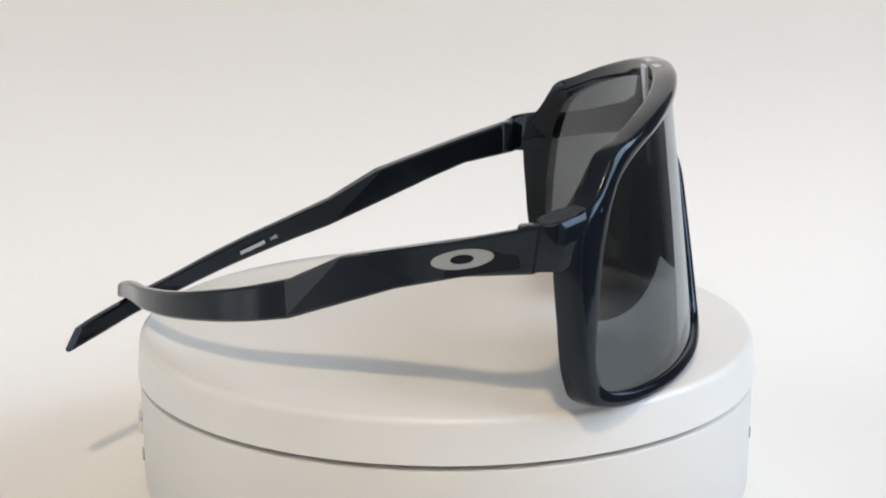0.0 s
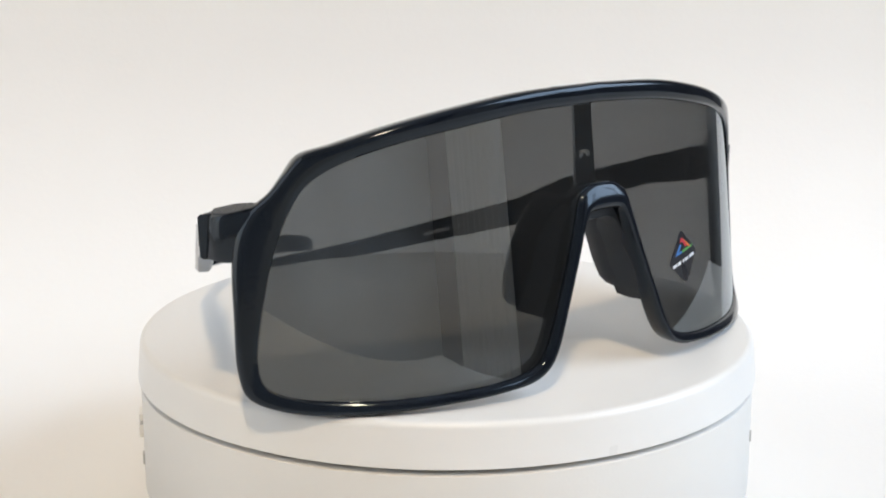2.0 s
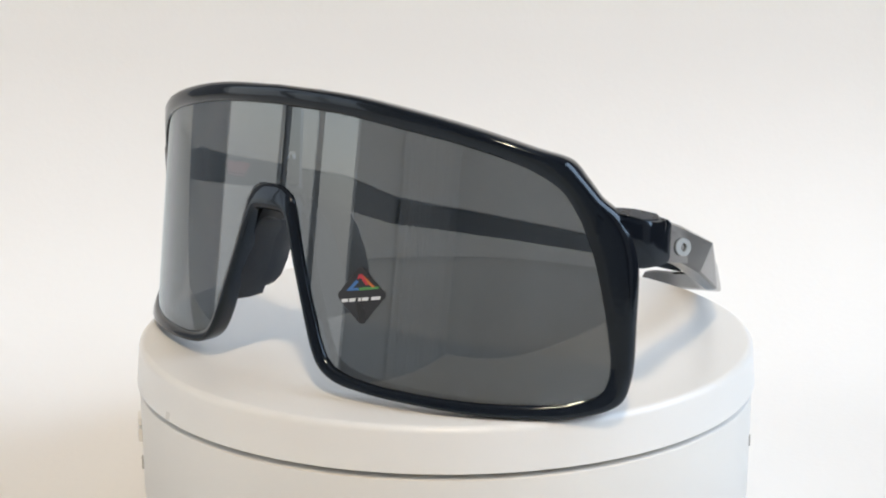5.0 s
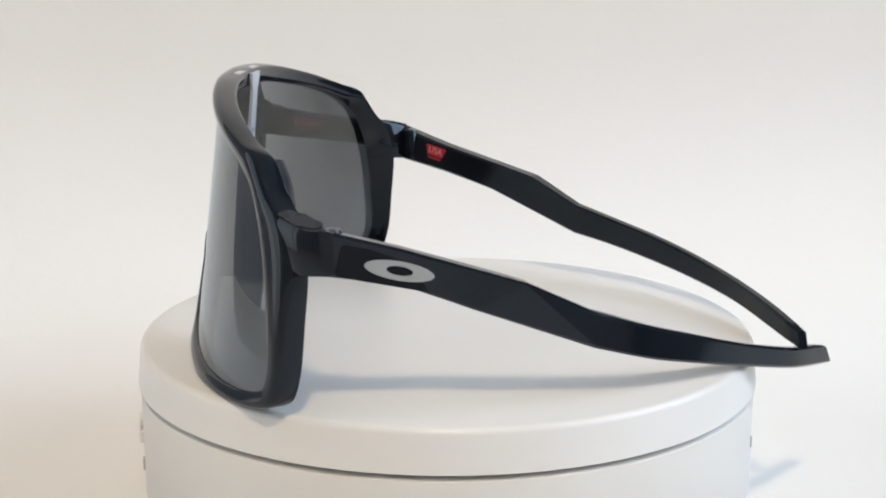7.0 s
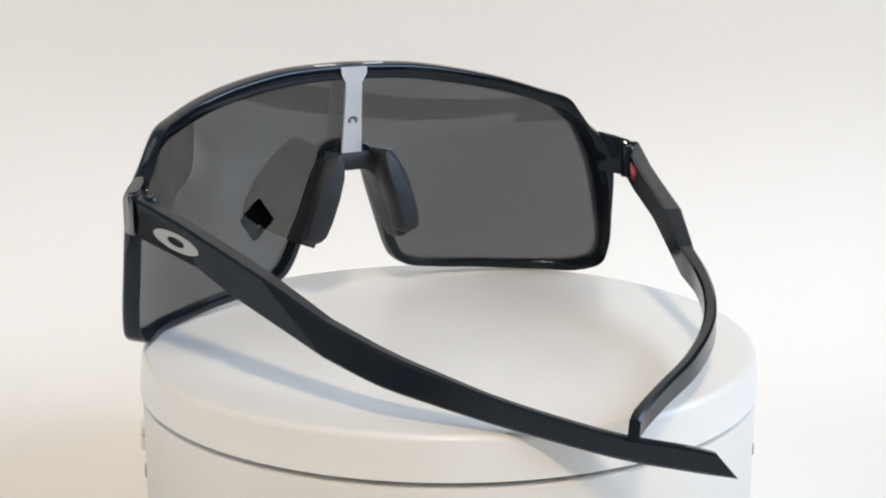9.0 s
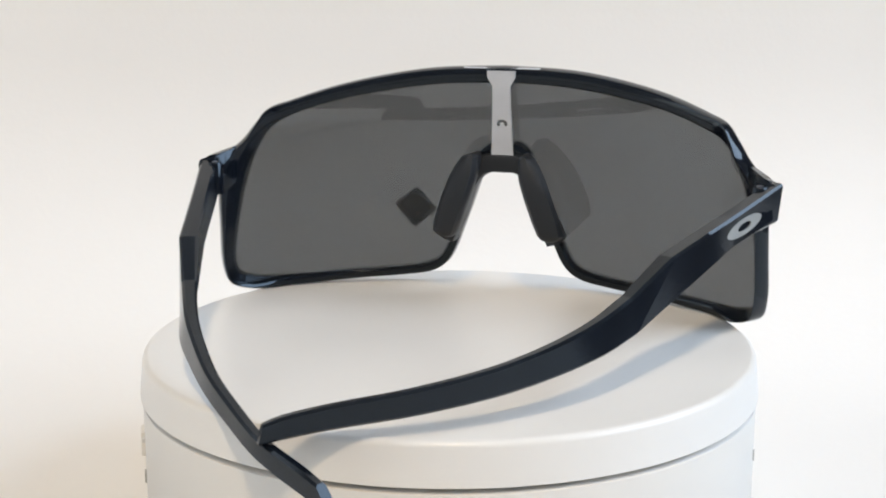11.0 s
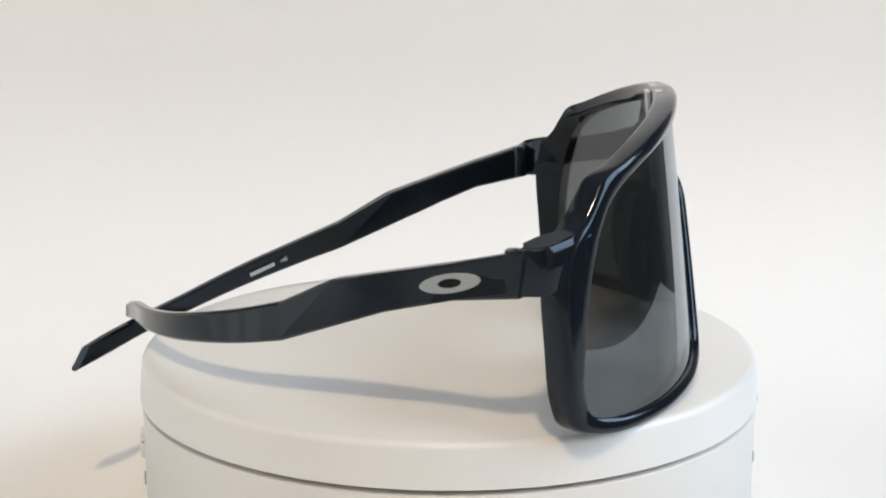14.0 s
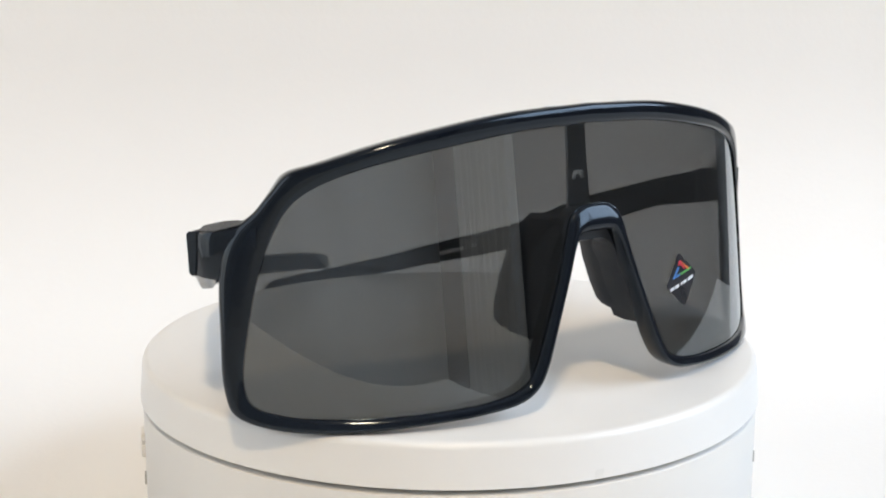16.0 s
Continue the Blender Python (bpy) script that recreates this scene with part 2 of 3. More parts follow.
# ---- turntable ----
turntable = tagged(new("turntable"), "white plastic motorised display turntable with a dark seam", "turntable")
bm = bmesh.new()
R = 1.003 * U
lathe(bm, [(0, 0.004), (R - 0.006, 0.004), (R - 0.002, 0.005), (R, 0.008), (R, TOP - 0.150 * U), (R - 0.0004, TOP - 0.1455 * U), (R - 0.002, TOP - 0.145 * U), (0, TOP - 0.145 * U)])
part("base", bm, M_BASE, turntable, "white round housing", 40)
# added core disc: its dark colour paints the shade inside the gap
bm = bmesh.new()
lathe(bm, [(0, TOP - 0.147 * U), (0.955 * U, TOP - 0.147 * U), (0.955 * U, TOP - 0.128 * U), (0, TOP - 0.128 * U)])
part("seam", bm, M_GAP, turntable, "dark disc standing in for the shade in the gap under the platter", 40)
for a in (40, 130, 220, 310):
    bm = bmesh.new()
    lathe(bm, [(0, 0.0), (0.005, 0.0), (0.006, 0.001), (0.006, 0.0045), (0, 0.0045)], 20)
    bmesh.ops.translate(bm, verts=bm.verts[:], vec=(0.055 * math.cos(radians(a)), 0.055 * math.sin(radians(a)), 0))
    part("foot", bm, M_GREY_RUBBER, turntable)


def side_mark(name, angle, z, w, h, d, mat, label=""):
    """A small bevelled button on the housing's side."""
    bm = bmesh.new()
    box(bm, R - d, R + d, -w / 2, w / 2, z - h / 2, z + h / 2)
    bevel(bm, min(w, h, 2 * d) * 0.3)
    bmesh.ops.rotate(bm, verts=bm.verts[:], cent=(0, 0, 0), matrix=Matrix.Rotation(radians(angle), 3, "Z"))
    part(name, bm, mat, turntable, label)


side_mark("button", 192, TOP - 0.258 * U, 0.006, 0.0018, 0.0008, M_BASE)
side_mark("button", 192, TOP - 0.304 * U, 0.006, 0.0032, 0.0009, M_BASE)
side_mark("socket", 193, TOP - 0.402 * U, 0.0026, 0.0026, 0.0004, M_GREY_RUBBER, "small grey socket")
side_mark("catch", -15.5, TOP - 0.310 * U, 0.0010, 0.0026, 0.0003, M_GREY_RUBBER, "small grey mark")

platter = new("platter")
platter.parent = turntable
bm = bmesh.new()
P = 1.0 * U
b = 0.022 * U
prof = [(0, 0.0), (P - b, 0.0)] + [(P - b + b * math.sin(radians(a)), -b + b * math.cos(radians(a))) for a in (15, 30, 45, 60, 75, 90)]
prof += [(P + 0.010 * U, -0.127 * U), (P + 0.010 * U - 0.0004, -0.1295 * U), (P - 0.002, -0.131 * U), (0, -0.131 * U)]
lathe(bm, prof, 200)
disc = part("disc", bm, M_PLATTER, platter, "white satin top plate", 40)
bm = bmesh.new()
bmesh.ops.create_icosphere(bm, subdivisions=2, radius=0.0005)
bmesh.ops.scale(bm, verts=bm.verts[:], vec=(1.4, 0.5, 0.5))
bmesh.ops.translate(bm, verts=bm.verts[:], vec=(P * math.cos(radians(-88.4)), P * math.sin(radians(-88.4)), -0.094 * U))
part("nick", bm, M_GREY_RUBBER, platter, "tiny grey nick")

# ---- glasses ----
glasses = tagged(new("sunglasses"), "black wraparound shield sunglasses with a grey lens on the turntable", "sunglasses")
XO = -0.018


def front_y(x, z):
    """The rim's front face: bowed round the head, its foot set forward."""
    return -0.817 + 0.129 * z + 0.254 * x * x + 0.175 * x ** 4


def g3(x, y, z):
    flex = (0.010 if x > 0 else 0.002) * x * x      # one end is sprung out a little
    return Vector(((x + XO + flex) * U, (y + 0.002 * x) * U, z * U))


OUTER = [(0, .845), (.26, .834), (.45, .805), (.62, .765), (.76, .717), (.835, .688), (.875, .642), (.915, .588), (.958, .537), (.988, .45), (1.000, .25),
         (1.001, .10), (.985, .038), (.92, .008), (.75, .004), (.55, .018), (.40, .030), (.29, .048), (.238, .080), (.207, .125), (.165, .23), (.11, .375), (.078, .46), (.058, .485), (.03, .489), (0, .489)]
INNER = [(0, .789), (.245, .778), (.43, .752), (.60, .718), (.72, .680), (.784, .648), (.832, .608), (.866, .55), (.893, .48), (.915, .40), (.944, .245),
         (.957, .13), (.944, .072), (.887, .048), (.74, .040), (.55, .048), (.41, .058), (.315, .075), (.268, .097), (.240, .135), (.197, .235), (.14, .385), (.112, .475), (.09, .535), (.05, .562), (0, .567)]
DEPTH = [.072, .072, .073, .074, .073, .070, .066, .062, .060, .060, .060, .060, .060, .062, .066, .068, .07, .07, .07, .07, .07, .075, .08, .08, .08, .08]
curve_o = glide([(x, 0, z) for x, z in OUTER], 5)
curve_i = glide([(x, 0, z) for x, z in INNER], 5)
curve_d = glide([(d, 0, 0) for d in DEPTH], 5)


def full(line):
    """The half line and its mirror image as one loop."""
    return line + [Vector((-p.x, p.y, p.z)) for p in line[-2:0:-1]]


SECTION = [(0.0, 0.34), (0.04, 0.16), (0.13, 0.05), (0.28, 0.0), (0.46, 0.01), (0.68, 0.05), (0.88, 0.11), (1.0, 0.20), (1.0, 0.46), (0.93, 0.93), (0.80, 1.0), (0.50, 1.0), (0.20, 1.0), (0.05, 0.95), (0.0, 0.84)]
loop_o, loop_i = full(curve_o), full(curve_i)
loop_d = [d.x for d in curve_d] + [d.x for d in curve_d[-2:0:-1]]
rings = []
for o, i, d in zip(loop_o, loop_i, loop_d):
    ring = []
    side = min(1.0, max(0.0, (abs(o.x) - 0.80) / 0.12))
    for u, v in SECTION:
        u *= 1 - 0.42 * side * (v > 0.6)
        x, z = o.x + (i.x - o.x) * u, o.z + (i.z - o.z) * u
        y = front_y(x, z) + v * d
        x -= math.copysign((0.042 if x > 0 else 0.054) * v * (1 - u) * side, x)
        ring.append(g3(x, y, z + (0.012 * (0.5 - v) * min(1.0, (o.z - 0.60) / 0.12) if o.z > 0.60 else 0.0)))
    rings.append(ring)
bm = bmesh.new()
loft(bm, rings, closed=True)
rim = part("rim", bm, M_FRAME, glasses, "polished black full rim", 50)

# the lens: columns between the edges of its outline
mid = [o * 0.5 + i * 0.5 for o, i in zip(curve_o, curve_i)]
apex = max(range(len(mid)), key=lambda k: mid[k].x)
upper, lower = mid[:apex + 1], mid[apex:][::-1]


def edge_height(line, x):
    for a, b2 in zip(line, line[1:]):
        if min(a.x, b2.x) <= x <= max(a.x, b2.x) and abs(b2.x - a.x) > 1e-9:
            return a.z + (b2.z - a.z) * (x - a.x) / (b2.x - a.x)
    return line[-1].z


XM = mid[apex].x
cols = sorted({round(XM * math.sin(math.pi / 2 * k / 70), 5) for k in range(71)})
cols = [-c for c in cols[:0:-1]] + cols
ROWS = 26


def lens_side(off):
    grid = []
    for x in cols:
        zt, zb = edge_height(upper, abs(x)), edge_height(lower, abs(x))
        grid.append([(x, zb + (zt - zb) * k / ROWS, off) for k in range(ROWS + 1)])
    return grid


bm = bmesh.new()
sides = []
for off in (0.020, 0.038):
    grid = [[bm.verts.new(g3(x, front_y(x, z) + w, z)) for x, z, w in col] for col in lens_side(off)]
    for a, b2 in zip(grid, grid[1:]):
        for k in range(ROWS):
            bm.faces.new((a[k], a[k + 1], b2[k + 1], b2[k])).material_index = len(sides)
    sides.append(grid)
f_, b_ = sides
border = lambda gr: [c[0] for c in gr] + gr[-1][1:-1] + [c[-1] for c in gr[::-1]] + gr[0][-2:0:-1]
bf, bb = border(f_), border(b_)
for k in range(len(bf)):
    j = (k + 1) % len(bf)
    bm.faces.new((bf[k], bf[j], bb[j], bb[k]))
lens = part("lens", bm, M_LENS, glasses, "grey tinted shield lens", 60)
lens.data.materials.append(M_LENS_INNER)


def on_lens(x, z, w):
    return g3(x, front_y(x, z) + 0.0192 - w, z)


def circle(cx, cy, rx, ry, n=48):
    return [(cx + rx * math.cos(2 * math.pi * k / n), cy + ry * math.sin(2 * math.pi * k / n)) for k in range(n)]


# the diamond sticker on the lens
SX, SZ = 0.354, 0.297


def sticker_place(u, v, w):
    c, s = math.cos(radians(6)), math.sin(radians(6))
    return on_lens(SX + u * c - v * s, SZ + u * s + v * c, w)


def rounded(points, r, n=5):
    out = []
    for k, p in enumerate(points):
        a, c, d2 = Vector(points[k - 1]), Vector(p), Vector(points[(k + 1) % len(points)])
        e1, e2 = c + (a - c).normalized() * r, c + (d2 - c).normalized() * r
        for q in range(n + 1):
            s = q / n
            out.append(tuple((1 - s) ** 2 * e1 + 2 * s * (1 - s) * c + s * s * e2))
    return out


bm = bmesh.new()
slab(bm, rounded([(-.080, -.002), (0, -.084), (.080, .002), (0, .084)], .014), sticker_place, 0.0022)
sticker = part("lens_sticker", bm, M_STICKER, glasses, "black diamond sticker with a rainbow triangle")


def sticker_piece(name, pts, mat, lift=0.0022):
    bm = bmesh.new()
    slab(bm, pts, lambda u, v, w: sticker_place(u, v, lift + w), 0.0006)
    part(name, bm, mat, sticker)


sticker_piece("red_facet", [(-.004, .058), (.005, .058), (.024, .030), (.017, .028), (.000, .048), (-.012, .044)], M_RED)
sticker_piece("orange_facet", [(.007, .056), (.044, .024), (.036, .023), (.026, .030)], M_ORANGE)
sticker_piece("green_facet", [(-.006, .021), (.060, .026), (.052, .019), (-.004, .014)], M_GREEN)
sticker_piece("blue_facet", [(-.014, .042), (-.046, .012), (-.006, .014), (-.008, .021), (-.026, .019), (-.006, .038)], M_BLUE)
for k, (wide, gap) in enumerate(((.020, 0), (.020, 0), (.008, .005), (.020, -.008), (.028, -.004))):
    u = -.063 + .0245 * k + gap
    rise = .09 * u - .004
    lo, hi = -.011, -.002
    sticker_piece("lettering_bar", [(u, lo + rise), (u + wide, lo + rise + .09 * wide), (u + wide + .002, hi + rise + .09 * wide), (u + .002, hi + rise)], M_WHITE_INK)

# the strip behind the lens
STRIP = [(-.052, .831), (-.052, .808), (-.033, .775), (-.034, .70), (-.041, .52), (.041, .52), (.034, .70), (.033, .775), (.052, .808), (.052, .831)]


def strip_place(u, v, w):
    rise = min(1.0, max(0.0, (v - .52) / .255))
    return g3(u, -.702 + .075 * v + .006 * rise + w, v)


HOLE = [(-.021, .633)] + [(.021 * math.cos(radians(a)), .640 + .013 * math.sin(radians(a))) for a in range(180, -1, -20)] + [(.021, .633), (.016, .626), (.009, .629), (.005, .641), (-.005, .641), (-.009, .629), (-.016, .626)]
bm = bmesh.new()
loops = []
for line in (STRIP, HOLE):
    vs = [bm.verts.new(strip_place(u, v, 0)) for u, v in line]
    loops += [bm.edges.new((vs[k], vs[(k + 1) % len(vs)])) for k in range(len(vs))]
bmesh.ops.triangle_fill(bm, edges=loops, use_beauty=True)
faces = bm.faces[:]
ext = bmesh.ops.extrude_face_region(bm, geom=faces)
bmesh.ops.translate(bm, verts=[e for e in ext["geom"] if isinstance(e, bmesh.types.BMVert)], vec=(0, 0.010 * U, 0))
part("centre_strip", bm, M_STRIP, glasses, "silver strip with an arched slot", 30)

# the strip's head: a silver bar let into the brow's top, with a dark joint before it
def brow_place(u, v, w):
    return g3(u, front_y(u, .84) + .049 + v, .8400 - u * u * .163 - .167 * v + w)


bm = bmesh.new()
slab(bm, rounded([(-.140, -.009), (.150, -.009), (.145, .010), (-.135, .010)], .005), brow_place, 0.0035)
part("brow_inlay", bm, M_STRIP, glasses, "narrow silver bar on the brow")
bm = bmesh.new()
slab(bm, [(-.146, -.0165), (.156, -.0165), (.151, -.0095), (-.141, -.0095)], brow_place, 0.0025)
part("brow_joint", bm, M_PANEL, glasses, "dark joint before the silver bar")

# nose piece: a rubber arch and two pads behind the notch
arch = glide([(.205, 0, .20), (.165, 0, .29), (.118, 0, .42), (.090, 0, .466), (.055, 0, .485), (0, 0, .487)], 6)
arch = arch + [Vector((-p.x, 0, p.z)) for p in arch[-2::-1]]
rings = []
for p in arch:
    y0 = front_y(p.x, p.z) + 0.045
    n_in = Vector((-0.5 * p.x, 0, 0.40 - p.z)).normalized() if p.z > 0.45 else Vector((-math.copysign(1, p.x), 0, -0.38)).normalized()
    ring = []
    crown = min(1.0, max(0.0, (p.z - 0.38) / 0.12))
    reach = 1.0 - 0.50 * crown * crown * (3 - 2 * crown)
    for u, v in ((-.030, 0), (-.034, .06), (-.026, .115), (-.005, .128), (.026, .115), (.030, .06), (.022, 0)):
        q = p + n_in * u * (1 + 0.22 * crown)
        ring.append(g3(q.x, y0 + v * reach, q.z))
    rings.append(ring)
bm = bmesh.new()
loft(bm, rings)
nose = part("nose_piece", bm, M_RUBBER, glasses, "matte black rubber nose piece", 45)
for sgn in (-1, 1):
    bm = bmesh.new()
    rings = []
    for z, xi, xo_, yb in ((.528, .088, .116, -.605), (.520, .080, .138, -.60), (.49, .080, .158, -.59), (.44, .088, .184, -.58), (.37, .110, .210, -.575), (.29, .138, .236, -.58), (.240, .157, .246, -.59), (.222, .168, .236, -.605), (.214, .178, .222, -.62)):
        xm = (xi + xo_) / 2
        ring = []
        for u, v in ((xi + .004, -.085), (xi - .006, -.03), (xi - .004, .018), (xi + .010, .036), (xm, .038), (xo_ - .012, .024), (xo_, .006), (xo_ - .006, -.016), (xm, -.060)):
            ring.append(g3(sgn * u, yb + v, z))
        rings.append(ring)
    loft(bm, rings)
    part("nose_pad", bm, M_RUBBER, nose)

for sgn in (-1, 1):
    bm = bmesh.new()
    lathe(bm, [(0, .010 * U), (.006 * U, .009 * U), (.010 * U, .004 * U), (.011 * U, -.006 * U), (0, -.006 * U)], 16)
    bm.transform(Matrix.Translation(g3(sgn * .100, -.600, .440)) @ Matrix.Rotation(radians(-80), 4, "X"))
    part("peg", bm, M_FRAME, nose, "small glossy black peg")

# hinge blocks at the rim's ends
for sgn in (-1, 1):
    bm = bmesh.new()
    rings = []
    for x, y0, y1, z0, z1 in ((.91, -.42, -.33, .415, .560), (.95, -.37, -.265, .405, .542), (.985, -.325, -.228, .401, .530), (1.004, -.295, -.215, .404, .523)):
        c = .014
        ring = [(y0, z0 + c), (y0 + c, z0), (y1 - c, z0), (y1, z0 + c), (y1, z1 - c), (y1 - c, z1), (y0 + c, z1), (y0, z1 - c)]
        rings.append([g3(sgn * x, y, z) for y, z in ring])
    loft(bm, rings)
    block = part("hinge_block", bm, M_FRAME, glasses, "", 40)
    bm = bmesh.new()
    lathe(bm, [(0, .402 * U), (.024 * U, .402 * U), (.028 * U, .406 * U), (.028 * U, .512 * U), (.024 * U, .517 * U), (0, .517 * U)], 24)
    bmesh.ops.translate(bm, verts=bm.verts[:], vec=((sgn * .955 + XO) * U, -.225 * U, 0))
    part("hinge_knuckle", bm, M_FRAME, block, "", 40)
    bm = bmesh.new()
    lathe(bm, [(0, .515 * U), (.011 * U, .515 * U), (.011 * U, .519 * U), (.008 * U, .5205 * U), (0, .5205 * U)], 20)
    bmesh.ops.translate(bm, verts=bm.verts[:], vec=((sgn * .955 + XO) * U, -.225 * U, 0))
    part("hinge_screw", bm, M_SCREW, block, "small steel screw", 40)
    bm = bmesh.new()
    plate = [(.932, -.375), (.983, -.312), (.996, -.262), (.978, -.238), (.940, -.288), (.918, -.345)]
    slab(bm, rounded([(sgn * x, y) for x, y in plate], .010), lambda u, v, w: g3(u, v, .5625 - .43 * (abs(u) - .91) + w), .003)
    part("hinge_plate", bm, M_PLATE, block, "dark satin plate over the hinge")


# temples: outer upper edge, outer lower edge, thickness
def temple(name, stations, turn, label):
    top = [Vector(s[0:3]) for s in stations]
    low = [Vector(s[3:6]) for s in stations]
    thick = [s[6] for s in stations]
    head = 4
    tops, lows, ths = [], [], []
    for k in range(head - 1):
        steps = 1 if k == head - 2 else 4
        for q in range(steps):
            s = q / steps
            tops.append(top[k].lerp(top[k + 1], s))
            lows.append(low[k].lerp(low[k + 1], s))
            ths.append(thick[k] + (thick[k + 1] - thick[k]) * s)
    tops += glide(top[head - 1:], 5)
    lows += glide(low[head - 1:], 5)
    ths += [t.x for t in glide([(t, 0, 0) for t in thick[head - 1:]], 5)]
    rings = []
    n = len(tops)
    for k in range(n):
        a, b2 = (tops[max(k - 1, 0)] + lows[max(k - 1, 0)]) / 2, (tops[min(k + 1, n - 1)] + lows[min(k + 1, n - 1)]) / 2
        d = Vector((b2.x - a.x, b2.y - a.y)).normalized()
        inward = Vector((d.y, -d.x, 0)) if turn > 0 else Vector((-d.y, d.x, 0))
        t, l, th = tops[k], lows[k], ths[k]
        c = 0.008
        up = (t - l).normalized()
        i = inward
        ring = [l + up * c, t - up * c, t + i * c, t + i * (th - c), t + i * th - up * c, l + i * th + up * c, l + i * (th - c), l + i * c]
        rings.append([Vector((q.x * U, q.y * U, q.z * U)) for q in ring])
    bm = bmesh.new()
    loft(bm, rings)
    bm.verts.ensure_lookup_table()
    k = 8 * 8                       # the ring at the kink; eight corners a ring
    for p, q in ((1, 8), (4, 13)):
        va, vb = bm.verts[k + p], bm.verts[k + q]
        shared = [f for f in va.link_faces if vb in f.verts]
        bmesh.utils.face_split(shared[0], va, vb)
    return part(name, bm, M_TEMPLE, glasses, label, 5)


A = [(-1.045, -.245, .527, -1.033, -.232, .400, .055), (-.938, -.052, .468, -.931, -.056, .367, .058), (-.764, .286, .380, -.854, .132, .313, .060),
     (-.669, .446, .290, -.688, .441, .181, .048), (-.603, .575, .251, -.620, .575, .152, .042), (-.507, .713, .213, -.510, .716, .121, .038),
     (-.372, .847, .174, -.372, .848, .092, .036), (-.176, .975, .135, -.176, .977, .062, .035), (.022, 1.066, .103, .022, 1.064, .035, .035),
     (.135, 1.116, .077, .145, 1.121, .013, .035), (.178, 1.140, .060, .190, 1.147, .004, .032)]
B = [(1.000, -.245, .527, .987, -.230, .400, .055), (.932, -.041, .466, .924, -.043, .366, .058), (.828, .292, .353, .876, .144, .291, .060),
     (.734, .468, .255, .744, .471, .153, .048), (.647, .628, .193, .667, .632, .102, .042), (.562, .752, .148, .574, .755, .065, .038),
     (.468, .870, .102, .472, .873, .028, .036), (.351, .983, .056, .354, .987, -.011, .035), (.213, 1.106, .011, .215, 1.108, -.054, .035),
     (.055, 1.205, -.025, .050, 1.210, -.093, .035), (-.002, 1.240, -.043, -.055, 1.270, -.115, .032)]
temple_a = temple("temple", A, 1, "satin black temple arm with a silver oval emblem")
temple_b = temple("temple", B, -1, "satin black temple arm with a silver oval emblem")


def face_frame(p, q, sgn):
    """Axes on a temple's face: u along it from p to q, v up, w out of the face."""
    p, q = Vector(p), Vector(q)
    u = (q - p).normalized()
    w = Vector((u.y, -u.x, 0)).normalized() * sgn
    v = w.cross(u)
    if v.z < 0:
        v = -v
    return (p + q) / 2, u, v, w


def face_place(fr, lift):
    o, u, v, w = fr

    def place(a, b2, d):
        r = o + u * a + v * b2 + w * (lift + d)
        return Vector((r.x * U, r.y * U, r.z * U))
    return place


def emblem(tmp, p, q, sgn):
    fr = face_frame(p, q, sgn)
    bm = bmesh.new()
    slab(bm, rounded([(-.165, -.044), (.165, -.044), (.165, .042), (-.165, .042)], .012), face_place(fr, -.004), .0055)
    plate = part("emblem_panel", bm, M_PANEL, tmp, "glossy black inlay panel")
    bm = bmesh.new()
    ring_plate(bm, circle(0, 0, .096, .0255), circle(.0, 0, .037, .0125), face_place(fr, .0015), .004)
    part("oval_emblem", bm, M_LOGO, plate, "silver oval ring emblem")


emblem(temple_a, (-.9965, -.166, .4475), (-.8765, .052, .388), -1)
emblem(temple_b, (.971, -.165, .437), (.890, .067, .380), 1)

# print on the inner faces
def text_mesh(name, words, size, place_m, mat, parent):
    curve = bpy.data.curves.new(name, "FONT")
    curve.body, curve.size, curve.align_x, curve.align_y, curve.extrude = words, size, "CENTER", "CENTER", 0.00005
    tmp = bpy.data.objects.new(name, curve)
    scene.collection.objects.link(tmp)
    me = bpy.data.meshes.new_from_object(tmp.evaluated_get(bpy.context.evaluated_depsgraph_get()))
    bpy.data.objects.remove(tmp)
    me.transform(place_m)
    me.materials.clear()
    me.materials.append(mat)
    ob = new(name, me)
    ob.parent = parent
    return ob


def face_matrix(fr, a, b2, lift, flip):
    o, u, v, w = fr
    r = (o + u * a + v * b2 + w * lift) * U
    uu = -u if flip else u
    return Matrix(((uu.x, v.x, w.x, r.x), (uu.y, v.y, w.y, r.y), (uu.z, v.z, w.z, r.z), (0, 0, 0, 1)))


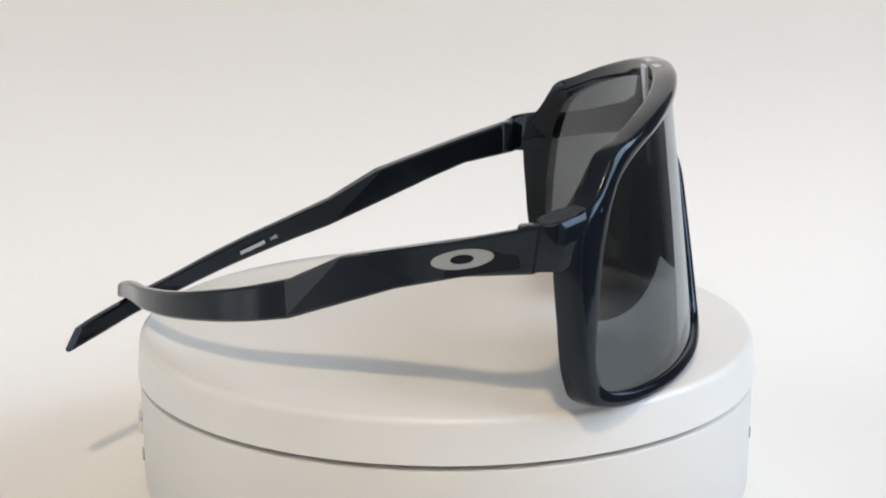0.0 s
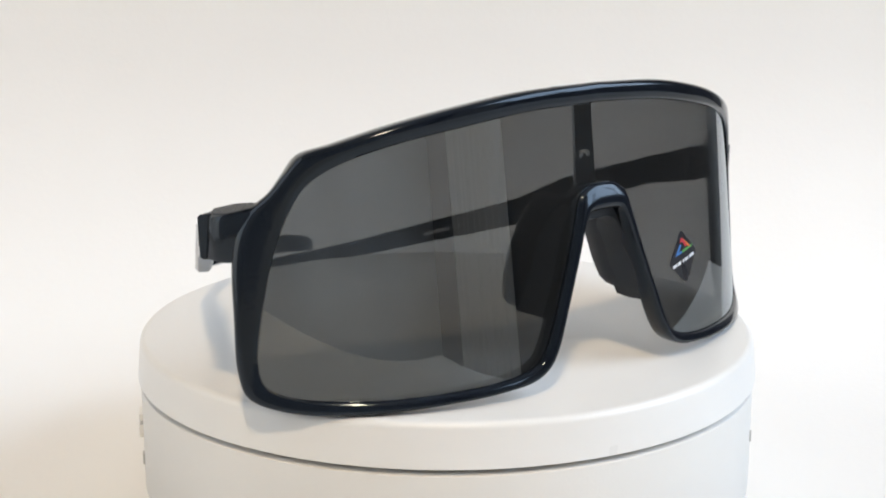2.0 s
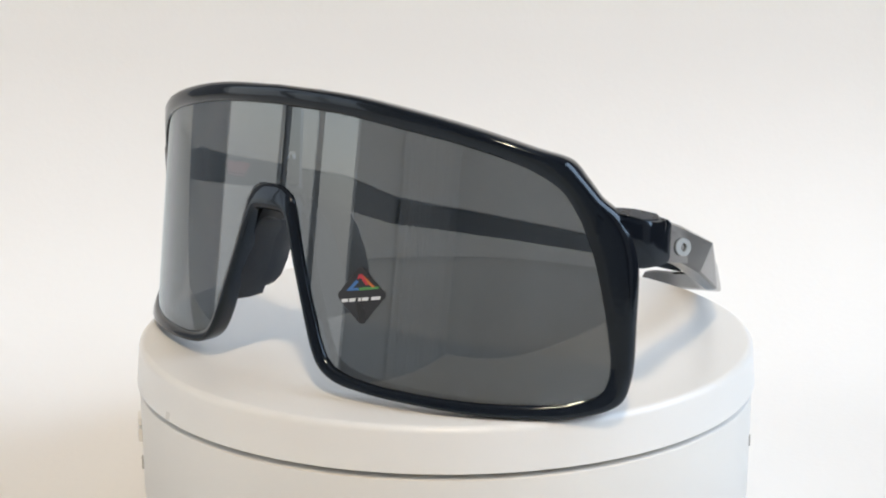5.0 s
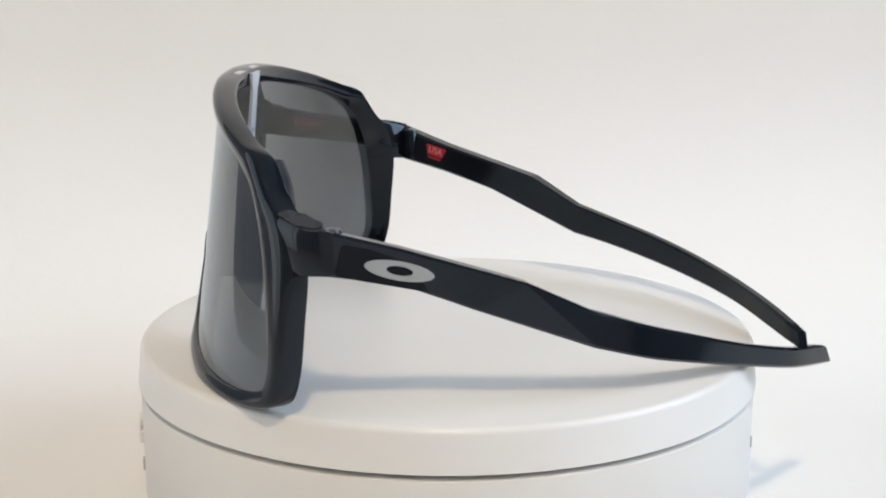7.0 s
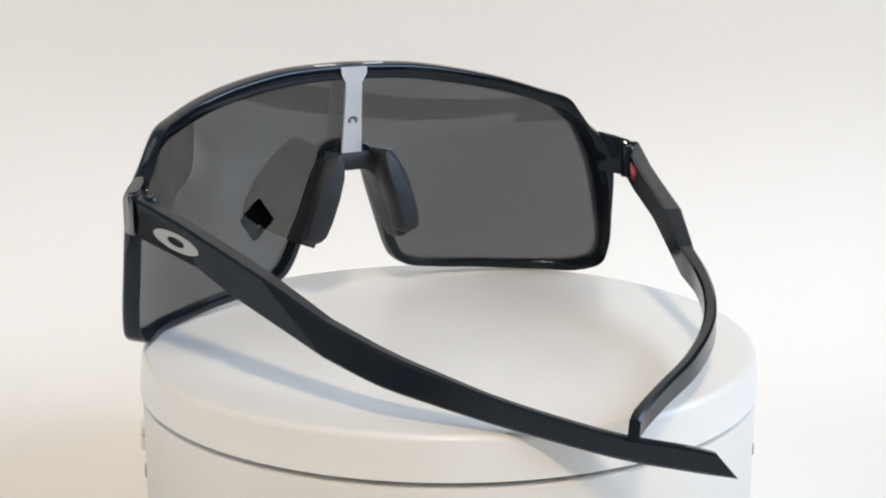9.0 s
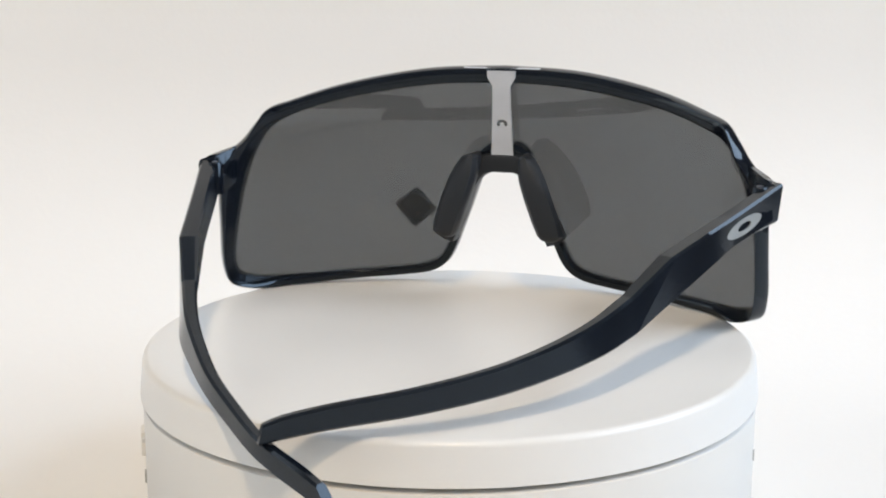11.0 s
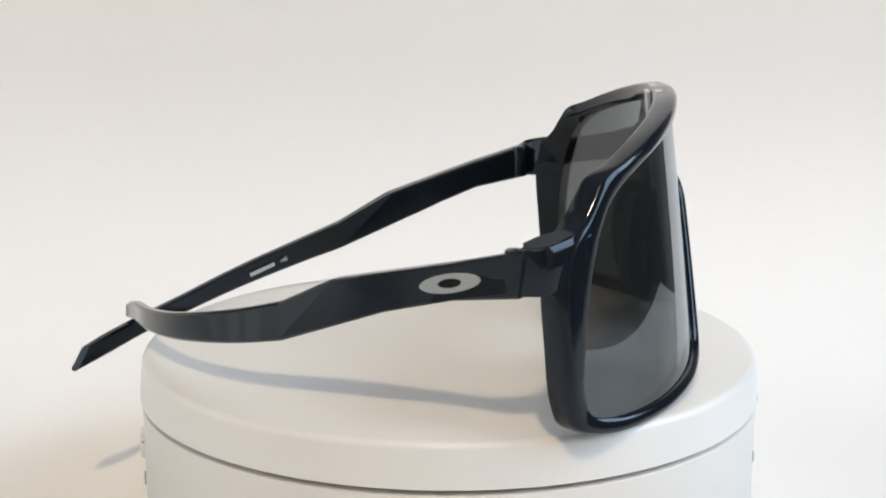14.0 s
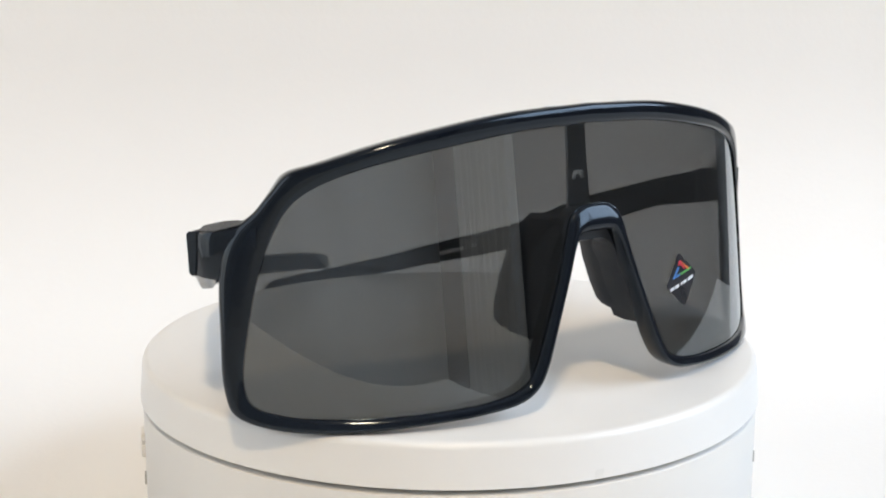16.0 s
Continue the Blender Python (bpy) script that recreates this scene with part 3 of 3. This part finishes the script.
frame_red = face_frame((-.951, -.195, .450), (-.871, -.043, .414), 1)
bm = bmesh.new()
slab(bm, rounded([(-.046, .030), (-.034, -.010), (.034, -.010), (.046, .030)], .006), face_place(frame_red, .006), .002)
badge = part("red_badge", bm, M_RED, temple_a, "small red printed badge")
text_mesh("badge_lettering", "USA", .034 * U, face_matrix(frame_red, 0, .011, .0085, False), M_PINK, badge)
bm = bmesh.new()
slab(bm, [(-.030, -.022), (.030, -.022), (.030, -.015), (-.030, -.015)], face_place(frame_red, .006), .002)
part("badge_bar", bm, M_RED, badge)

frame_txt = face_frame((.506, .764, .091), (.593, .645, .135), 1)
for k in range(9):
    bm = bmesh.new()
    u = -.080 + .0118 * k
    slab(bm, [(u, -.007), (u + .009, -.007), (u + .009, .007), (u, .007)], face_place(frame_txt, .003), .002)
    part("print_bar", bm, M_GREY_INK, temple_b)
text_mesh("size_print", "140", .022 * U, face_matrix(frame_txt, .062, 0, .005, False), M_GREY_INK, temple_b)


# ---- ceiling lamp ----
lamp = tagged(new("ceiling_lamp"), "small square white ceiling spotlight on a stem", "lamp")
bm = bmesh.new()
lamp_m = look(KEY_AT, (0, 0, 0.05))
box(bm, -0.075, 0.075, -0.075, 0.075, 0.006, 0.05)
bevel(bm, 0.004)
bm.transform(lamp_m)
part("lamp_head", bm, M_LAMP, lamp)
bm = bmesh.new()
box(bm, KEY_AT[0] - 0.012, KEY_AT[0] + 0.012, KEY_AT[1] - 0.05, KEY_AT[1] - 0.026, KEY_AT[2] + 0.03, CEIL_Z)
part("lamp_stem", bm, M_LAMP, lamp)


# ---- movement ----
SPIN = [(0.0, 89.11), (0.3, 81.31), (0.5, 76.42), (1.0, 63.42), (1.5, 50.54), (2.0, 38.74), (2.2, 33.21), (2.5, 25.16),
        (3.0, 12.08), (3.2, 6.71), (3.5, -1.20), (4.0, -14.11), (4.2, -19.52), (6.5, -82.24), (7.0, -94.69), (7.3, -102.61),
        (7.5, -107.24), (8.0, -120.30), (8.2, -125.61), (8.5, -133.23), (11.0, -195.75), (11.2, -200.97), (11.5, -209.58), (12.0, -222.12),
        (12.5, -234.72), (13.0, -247.74), (13.5, -260.02), (14.0, -273.25), (14.5, -285.88), (15.0, -299.36), (15.5, -311.94), (16.0, -324.29)]


def motions():
    walk(glasses, [(t, pose(0, 0, TOP, 0, 0, a)) for t, a in SPIN])
    walk(platter, [(t, pose(0, 0, TOP, 0, 0, a)) for t, a in SPIN])


motions()
